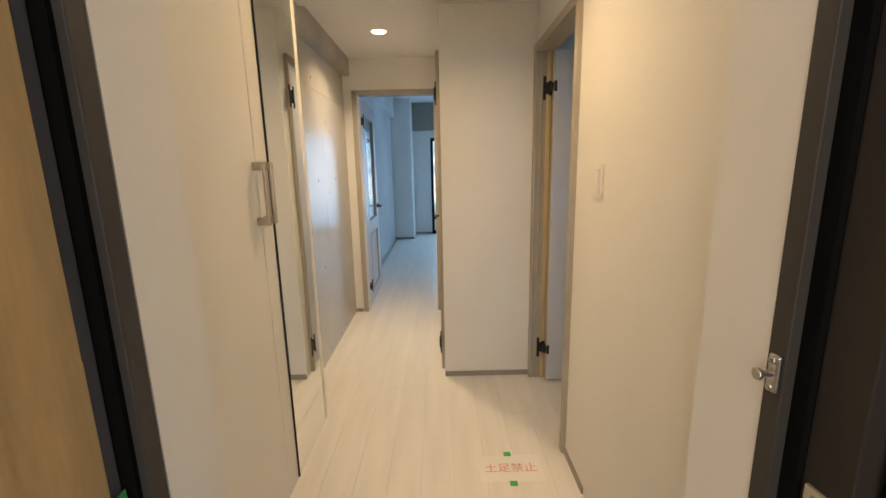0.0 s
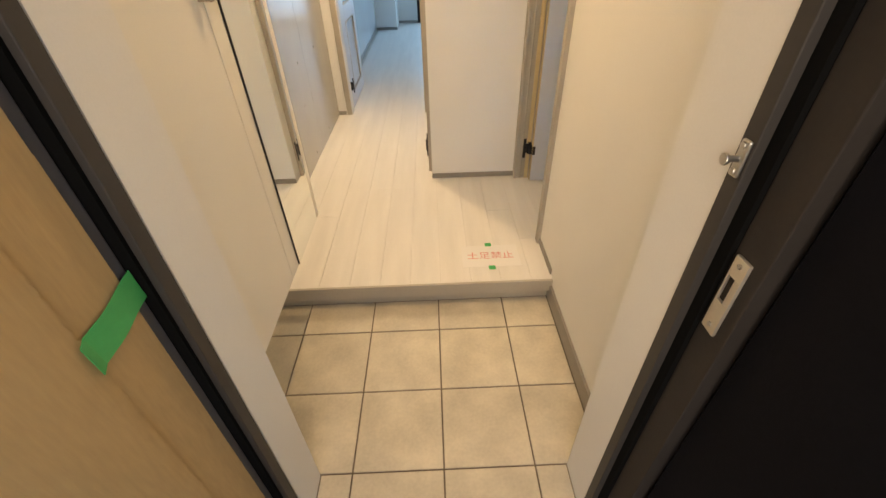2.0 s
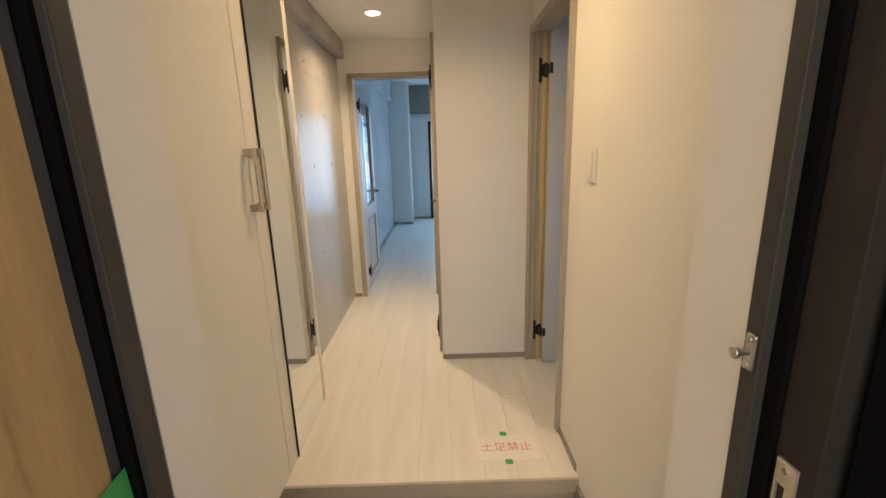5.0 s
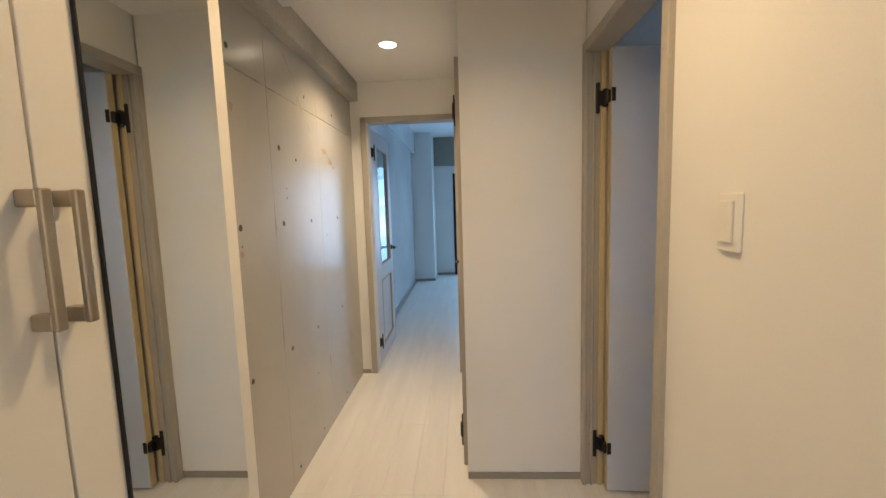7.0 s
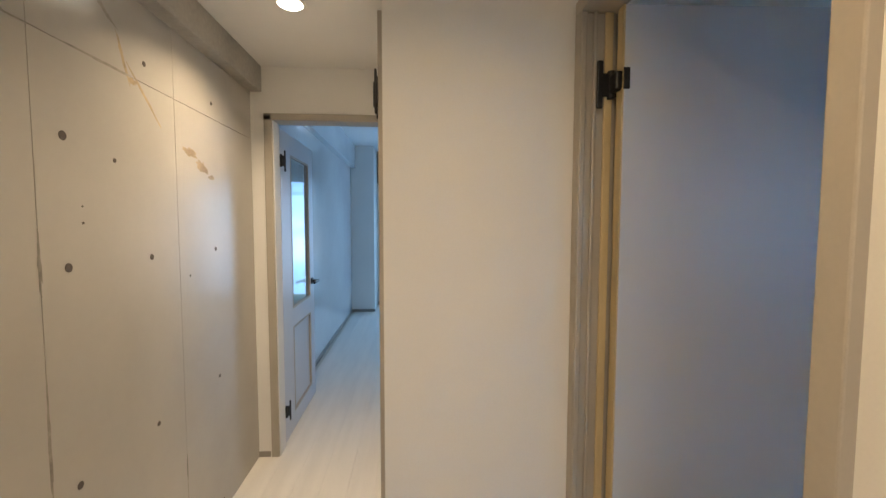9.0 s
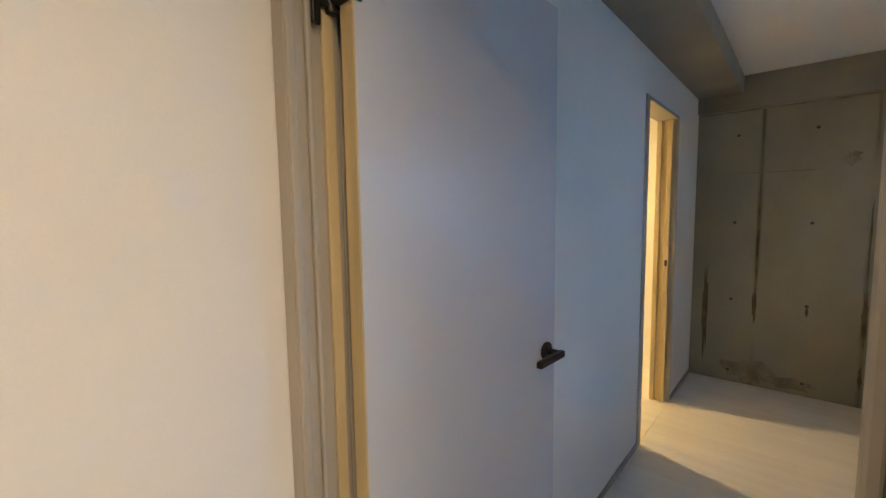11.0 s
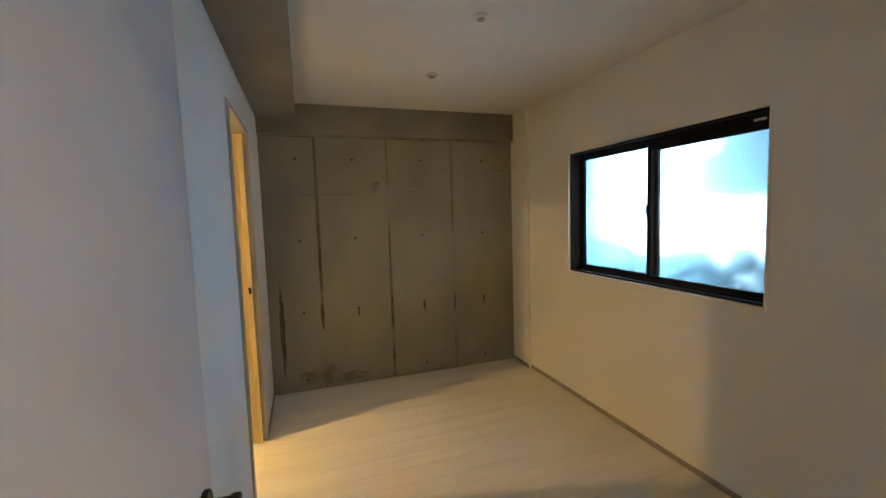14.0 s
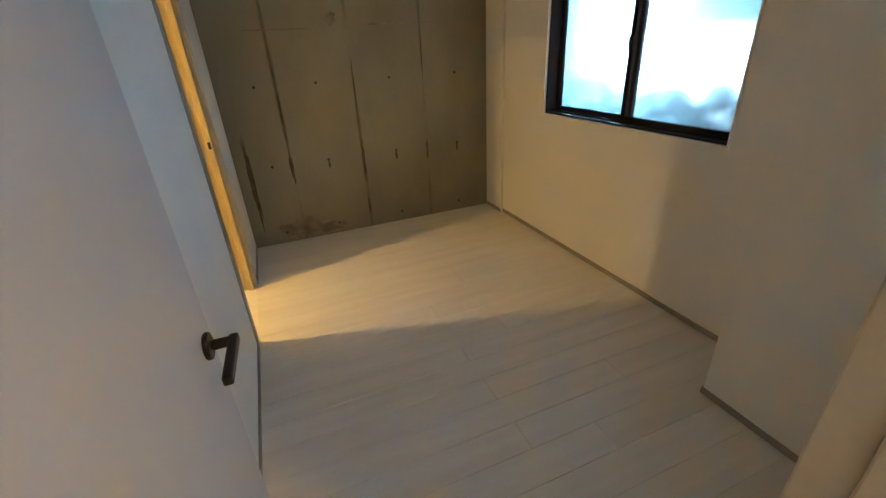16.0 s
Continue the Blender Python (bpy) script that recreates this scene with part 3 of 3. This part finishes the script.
# ---- corridor things ----
light_switch = empty("light_switch", (0.53, 0.795, 1.245), "white plastic wall light switch with a rocker", "light switch")
pl = put(light_switch, part("plate", boxes((0.521, 0.53, 0.760, 0.830, 1.187, 1.303), bevel=0.003), "plastic"))
put(light_switch, part("rocker", boxes((0.515, 0.521, 0.775, 0.815, 1.205, 1.288), bevel=0.002), "plastic"))


def downlight(x, y, z):
    d = empty("downlight", (x, y, z), "round recessed ceiling downlight, lit, with white ring", "ceiling light", "recessed ceiling downlights")
    bm = bmesh.new()
    n = 32
    for r0, z0, r1, z1 in ((0.062, 0, 0.060, -0.004), (0.060, -0.004, 0.050, -0.004), (0.050, -0.004, 0.046, 0.0)):
        a = [bm.verts.new((x + r0 * math.cos(2 * math.pi * i / n), y + r0 * math.sin(2 * math.pi * i / n), z + z0)) for i in range(n)]
        b = [bm.verts.new((x + r1 * math.cos(2 * math.pi * i / n), y + r1 * math.sin(2 * math.pi * i / n), z + z1)) for i in range(n)]
        for i in range(n):
            bm.faces.new((a[i], a[(i + 1) % n], b[(i + 1) % n], b[i]))
    put(d, part("ring", bm, "plastic"))
    put(d, shade(part("diffuser", rods(((x, y, z - 0.001), (x, y, z - 0.003), 0.047), seg=32), "lamp", None, "glowing diffuser")))
    return d


downlight(-0.406, 2.367, HALL_C)
downlight(0.0, 0.84, ENTRY_C)
downlight(2.955, 3.02, 2.18)

# floor sign
floor_sign = empty("floor_sign", (0.265, 0.95, 0), "white paper sign with red writing taped to floor", "sign")
put(floor_sign, part("sheet", boxes((0.125, 0.405, 0.872, 1.040, 0.0005, 0.0012)), "paper"))
tx = bpy.data.curves.new("writing", "FONT")
tx.body, tx.size, tx.align_x, tx.align_y, tx.extrude = "土足禁止", 0.058, "CENTER", "CENTER", 0.0001
tx.materials.append(M["red"])
wr = new("writing", tx)
wr.location = (0.265, 0.955, 0.0016)
put(floor_sign, tagged(wr, "red printed writing"))
for y in (1.046, 0.866):
    put(floor_sign, part("tape", boxes((0.247, 0.279, y - 0.014, y + 0.014, 0.0013, 0.0018)), "tape", None, "piece of green tape"))


# ---- concrete panels, tie holes and patches ----
def tie_hole(wall, p, n, r):
    p, n = Vector(p), Vector(n)
    bm = bmesh.new()
    rod(bm, p - n * 0.002, p + n * 0.0012, r, r * 0.82, seg=14)
    part("tie_hole", bm, "hole", wall)


for y, k in ((1.422, 1.15), (1.790, 1.1), (2.133, 0.9), (2.590, 0.85)):
    for z, r in ((1.234, 0.0125), (0.648, 0.011), (1.877, 0.011), (0.057, 0.009)):
        if (y, z) != (1.790, 1.877):
            tie_hole(wall_hall_left, (-0.820, y, z), (1, 0, 0), r * k)
for y, z, r in ((1.793, 1.573, 0.014), (1.975, 1.537, 0.008), (1.845, 1.395, 0.003), (1.845, 1.35, 0.004), (2.37, 1.14, 0.005), (1.422, 1.165, 0.004), (2.09, 0.40, 0.005), (1.24, 1.21, 0.004), (1.21, 1.13, 0.004)):
    tie_hole(wall_hall_left, (-0.820, y, z), (1, 0, 0), r)
for y in (1.517, 1.077, 0.498, -0.08):
    for z in (1.882, 1.235, 0.648, 0.088):
        tie_hole(wall_room_back, (3.99, y, z), (-1, 0, 0), 0.013)
for y in (1.077, 0.498, -0.08):
    tie_hole(wall_room_back, (3.99, y, 0.598), (-1, 0, 0), 0.010)


def panels(wall, ys, zs, x0, x1, material):
    g = 0.0009
    for a, b in zip(ys, ys[1:]):
        for c, d in zip(zs, zs[1:]):
            part("formwork_panel", boxes((x0, x1, a + g, b - g, c + g, d - g), bevel=0.0005), material, wall)


panels(wall_hall_left, (0.0, 0.50, 1.10, 1.707, 2.30, 3.04), (0.0, 1.812, 2.20), -0.823, -0.820, "conc")
panels(wall_room_back, (-0.385, 0.21, 0.79, 1.37, 1.685, 1.78), (0.0, 1.72, 2.062), 3.99, 3.993, "conc_back")


def patch(wall, x, y, z, w, h, lean, seed, nx, material="stain", label="ochre trowelled patch"):
    """A flat trowelled patch with a ragged outline on a wall."""
    rnd = random.Random(seed)
    bm = bmesh.new()
    vs = []
    for i in range(22):
        a = 2 * math.pi * i / 22
        k = rnd.uniform(0.55, 1.1)
        u, v = math.cos(a) * w * k, math.sin(a) * h * k
        vs.append(bm.verts.new((x, y + u + v * lean, z + v)))
    f = bm.faces.new(vs)
    if f.normal.x * nx < 0:
        f.normal_flip()
    part("trowel_patch", bm, material, wall, label)


# ochre strokes and dark smears on the corridor wall
for y, z, w, h, lean, k in ((2.03, 1.86, 0.008, 0.085, -0.35, 3), (2.13, 1.77, 0.011, 0.085, -1.0, 4), (2.07, 1.80, 0.022, 0.012, 0.0, 6), (2.40, 1.63, 0.055, 0.020, -0.9, 5), (2.49, 1.585, 0.05, 0.03, -0.8, 9), (2.57, 1.55, 0.03, 0.012, 0.0, 10), (1.422, 1.67, 0.014, 0.017, 0.0, 11), (1.42, 1.135, 0.016, 0.018, 0.0, 12)):
    patch(wall_hall_left, -0.8195, y, z, w, h, lean, k, 1)
for y, z, w, h, lean, k in ((1.95, 1.975, 0.016, 0.055, -1.3, 8), (1.58, 1.812, 0.16, 0.006, 0.0, 40), (1.95, 1.812, 0.18, 0.005, 0.0, 41), (1.706, 1.25, 0.007, 0.09, 0.0, 42), (1.706, 0.80, 0.006, 0.20, 0.0, 43), (2.299, 0.35, 0.005, 0.16, 0.0, 44)):
    patch(wall_hall_left, -0.8194, y, z, w, h, lean, k, 1, "smear", "dark grout smear")

for y, z, w, h, k in ((1.40, 0.11, 0.20, 0.10, 12), (1.16, 0.07, 0.18, 0.05, 14), (0.9, 1.66, 0.05, 0.05, 15)):
    patch(wall_room_back, 3.9893, y, z, w, h, 0.0, k, -1, "damp", "dark damp patch")
for y, z, w, h, k in ((0.21, 0.62, 0.014, 0.10, 21), (0.21, 1.40, 0.007, 0.20, 28), (0.79, 0.62, 0.016, 0.22, 22), (0.79, 0.20, 0.012, 0.10, 29), (0.79, 1.15, 0.007, 0.28, 30), (1.37, 0.62, 0.016, 0.16, 23), (1.37, 1.15, 0.009, 0.42, 33), (1.685, 0.55, 0.020, 0.42, 24), (0.498, 0.61, 0.014, 0.045, 25), (1.077, 0.61, 0.010, 0.040, 26), (-0.08, 0.62, 0.010, 0.050, 27)):
    patch(wall_room_back, 3.9891, y, z, w, h, 0.0, k, -1, "rust", "dark rust run")
for y, z, w, k in ((0.42, 1.81, 0.28, 31), (0.40, 1.615, 0.34, 32), (-0.25, 1.80, 0.10, 34), (1.3, 1.60, 0.28, 35)):
    patch(wall_room_back, 3.9894, y, z, w, 0.006, 0.0, k, -1, "damp", "dark trowel line")
# The beam's shadow line as a dark strip, in the same colour as damp.
part("beam_shade_line", boxes((3.982, 3.99, -0.385, 1.78, 2.052, 2.061)), "damp", wall_room_back, "dark strip painted as the shadow line under the beam")

# ---- bedroom: window ----
window_1 = empty("window_1", (2.485, -0.47, 0.94), "black aluminium sliding window with frosted panes", "window", kind="structure")
WX0, WX1, WZ0, WZ1 = 1.740, 3.142, 0.957, 1.826
put(window_1, part("inner_casing", boxes((WX0 - 0.013, WX0, -0.52, -0.404, WZ0 - 0.014, WZ1 + 0.013), (WX1, WX1 + 0.013, -0.52, -0.404, WZ0 - 0.014, WZ1 + 0.013), (WX0, WX1, -0.52, -0.404, WZ0 - 0.014, WZ0), (WX0, WX1, -0.52, -0.404, WZ1, WZ1 + 0.013), bevel=0.002), "plastic", None, "white window casing"))
FT = 0.011
put(window_1, part("window_frame", boxes((WX0, WX0 + FT, -0.545, -0.424, WZ0, WZ1), (WX1 - FT, WX1, -0.545, -0.424, WZ0, WZ1), (WX0 + FT, WX1 - FT, -0.545, -0.424, WZ0, WZ0 + FT), (WX0 + FT, WX1 - FT, -0.545, -0.424, WZ1 - FT, WZ1), bevel=0.0015), "sash"))
put(window_1, part("track", boxes((WX0 + FT, WX1 - FT, -0.472, -0.466, WZ0 + FT, WZ0 + FT + 0.012), (WX0 + FT, WX1 - FT, -0.472, -0.466, WZ1 - FT - 0.02, WZ1 - FT)), "sash"))


def sash(x0, x1, y, top):
    z0, z1, w = WZ0 + FT, WZ1 - FT, 0.032
    s = put(window_1, part("sash", boxes((x0, x0 + w, y - 0.013, y + 0.013, z0, z1), (x1 - w, x1, y - 0.013, y + 0.013, z0, z1), (x0 + w, x1 - w, y - 0.013, y + 0.013, z0, z0 + 0.036), (x0 + w, x1 - w, y - 0.013, y + 0.013, z1 - top, z1), bevel=0.002), "sash"))
    p = part("pane", boxes((x0 + w, x1 - w, y - 0.003, y + 0.003, z0 + 0.036, z1 - top)), "frost", None, "frosted glass pane")
    p.visible_shadow = False
    put(s, p)
    return s


sash(WX0 + FT, 2.470, -0.494, 0.072)
sash(2.420, WX1 - FT, -0.526, 0.04)
latch = put(window_1, part("latch", boxes((2.436, 2.464, -0.481, -0.466, 1.36, 1.43), bevel=0.004), "sash"))
put(latch, part("latch_lever", boxes((2.442, 2.456, -0.466, -0.456, 1.385, 1.425), bevel=0.003), "sash"))
put(window_1, part("label", boxes((1.80, 1.855, -0.4805, -0.479, 1.785, 1.797)), "plastic", None, "pale maker's label"))
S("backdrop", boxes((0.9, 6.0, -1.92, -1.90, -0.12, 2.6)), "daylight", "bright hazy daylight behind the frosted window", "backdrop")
# Added shrub shapes that give the frosted panes their darker blue-green lower part.
hedge = bmesh.new()
rh = random.Random(11)
for k in range(150):
    bmesh.ops.create_icosphere(hedge, subdivisions=1, radius=rh.uniform(0.07, 0.13), matrix=Matrix.Translation((rh.uniform(1.6, 4.9), rh.uniform(-1.62, -1.45), rh.uniform(0.45, 1.0) + 0.05 * math.sin(k))))
tagged(link("hedge", hedge, "shrub"), "blue-green shrub shapes added outside to darken the lower frosted panes", "hedge", kind="stuff")
# Added blocks, no known building: they make the blurred dark areas in the panes.
S("wall_neighbour", boxes((4.42, 4.9, -1.7, -1.4, -0.13, TOP), (1.5, 2.85, -1.8, -1.3, 1.46, 1.80), (2.85, 3.05, -1.8, -1.3, 1.46, 1.58), (1.5, 2.66, -1.8, -1.3, 1.80, 2.1)), "pane_blotch", "blue-grey blocks added outside to darken parts of the frosted panes", "wall")

# ceiling fittings
for nm, x, y, r, lab, cat in (("ceiling_socket", 2.271, 0.676, 0.032, "small round white ceiling lamp socket", "ceiling socket"), ("smoke_detector", 3.071, 0.659, 0.035, "small round white smoke detector on ceiling", "smoke detector")):
    d = empty(nm, (x, y, ROOM_C), lab, cat)
    put(d, shade(part("body", rods(((x, y, ROOM_C), (x, y, ROOM_C - 0.016), r), bevel=0.004, seg=24), "plastic")))
    put(d, part("cap", rods(((x, y, ROOM_C - 0.016), (x, y, ROOM_C - 0.024), r * 0.55), bevel=0.002, seg=20), "casing", None, "grey centre cap"))

# ---- store room ----
shelf = empty("shelf", (2.9, 3.7, 1.62), "cream painted board shelf in the store room", "shelf")
put(shelf, part("board", boxes((2.205, 3.855, 3.45, 3.9, 1.60, 1.63), bevel=0.003), "cab"))
put(shelf, part("cleat", boxes((2.205, 3.855, 3.87, 3.9, 1.55, 1.60), bevel=0.002), "warm_trim", None, "pine support batten"))
S("trim_store", boxes((3.255, 3.287, 1.80, 1.83, 0, 1.932), (3.255, 3.287, 1.865, 1.895, 0, 1.932), (3.27, 3.287, 1.83, 1.865, 0, 1.932), bevel=0.003), "warm_trim", "pale wooden sliding door track jamb", "door jamb")
S("trim_latch", boxes((3.2535, 3.255, 1.808, 1.824, 0.96, 1.0)), "black", "small black latch plate in the jamb", "latch plate")

# ---- living room: far window ----
window_2 = empty("window_2", (1.0, 7.6, 0), "tall black framed sliding glass door", "window", kind="structure")
fr = [(-0.19, -0.14, 7.56, 7.64, 0.0, 1.86), (2.25, 2.3, 7.56, 7.64, 0.0, 1.86), (-0.14, 2.25, 7.56, 7.64, 1.80, 1.86), (-0.14, 2.25, 7.56, 7.64, 0.0, 0.06)]
put(window_2, part("window_frame", boxes(*fr, bevel=0.003), "sash"))
for x in (0.64, 1.02, 1.44):
    put(window_2, part("mullion", boxes((x, x + 0.05, 7.575, 7.62, 0.06, 1.80), bevel=0.002), "sash"))
pn = put(window_2, part("pane", boxes((-0.14, 2.25, 7.595, 7.60, 0.06, 1.80)), "clear", None, "clear glass pane"))
pn.visible_shadow = False
put(window_2, part("handle", boxes((-0.165, -0.145, 7.535, 7.56, 0.84, 0.98), bevel=0.003), "sash"))
S("backdrop_far", boxes((-4, 6, 9.6, 9.62, -1.5, 5)), "outside_far", "bright outdoors behind the glass door", "backdrop")

# ---- floor pieces ----
tile_mesh = {}


def tile(x0, x1, y0, y1):
    g = 0.0028
    w, d = round(x1 - x0, 4), round(y1 - y0, 4)
    if (w, d) not in tile_mesh:
        bm = boxes((g - w / 2, w / 2 - g, g - d / 2, d / 2 - g, -0.005, 0.0))
        top = [e for e in bm.edges if all(v.co.z > -0.001 for v in e.verts)]
        bmesh.ops.bevel(bm, geom=top, offset=0.0015, segments=1, affect="EDGES")
        me = bpy.data.meshes.new("tile")
        bm.to_mesh(me)
        bm.free()
        me.materials.append(M["tile"])
        tile_mesh[w, d] = me
    ob = new("tile", tile_mesh[w, d])
    ob.parent = floor_entry
    ob.location = ((x0 + x1) / 2, (y0 + y1) / 2, TILE_Z)


for xa, xb in ((-0.823, -0.6), (-0.6, -0.3), (-0.3, 0.0), (0.0, 0.3), (0.3, 0.518)):
    for ya, yb in ((0.0, 0.3), (0.3, 0.6), (0.6, 0.787)):
        tile(xa, xb, ya, yb)
for xa, xb in ((-0.404, -0.3), (-0.3, 0.0), (0.0, 0.3), (0.3, 0.404)):
    tile(xa, xb, -0.155, 0.0)

plank_mesh = {}


def plank(x, w, y0, y1):
    key = (round(w, 4), round(y1 - y0, 3))
    if key not in plank_mesh:
        w2, l2, g = w / 2, (y1 - y0) / 2, 0.0005
        bm = boxes((g - w2, w2 - g, g - l2, l2 - g, -0.012, 0.0))
        top = [e for e in bm.edges if all(v.co.z > -0.001 for v in e.verts)]
        bmesh.ops.bevel(bm, geom=top, offset=0.0004, segments=1, affect="EDGES")
        me = bpy.data.meshes.new("plank")
        bm.to_mesh(me)
        bm.free()
        me.materials.append(M["plank"])
        plank_mesh[key] = me
    ob = new("plank", plank_mesh[key])
    ob.parent = floor
    ob.location = (x + w / 2, (y0 + y1) / 2, 0)


PW = 0.1395
rnd = random.Random(4)


def run(x, w, ya, yb):
    y = ya
    while y < yb - 0.01:
        end = min(yb, y + rnd.choice((0.6, 0.9, 1.2, 1.5, 1.8)))
        if yb - end < 0.2:
            end = yb
        plank(x, w, y, end)
        y = end


i0 = -6
for i in range(i0, 31):
    xa, xb = 0.0145 + i * PW, 0.0145 + (i + 1) * PW
    if xb <= 0.53:
        a = max(xa, -0.823)
        run(a, xb - a, 0.772, 1.79 if xa >= -0.02 else 7.57)
    elif xa < 0.53:
        run(xa, 0.53 - xa, 0.772, 1.09)
        run(xa, xb - xa, 1.09, 1.752)
        run(xa, 0.53 - xa, 1.752, 1.79)
    elif xa < 0.64:
        run(0.603, xb - 0.603, -0.038, 1.09)
        run(xa, xb - xa, 1.09, 1.752)
    else:
        b = min(xb, 3.99)
        if b - xa > 0.01:
            run(xa, b - xa, -0.41, 1.78)
            if 2.205 < xa < 3.855:
                run(xa, b - xa, 1.78, 3.9)
for i in range(0, 24):
    xa = 0.0145 + i * PW
    run(xa, min(PW, 3.3 - xa), 4.1 if xa > 0.1 else 3.04, 7.57)
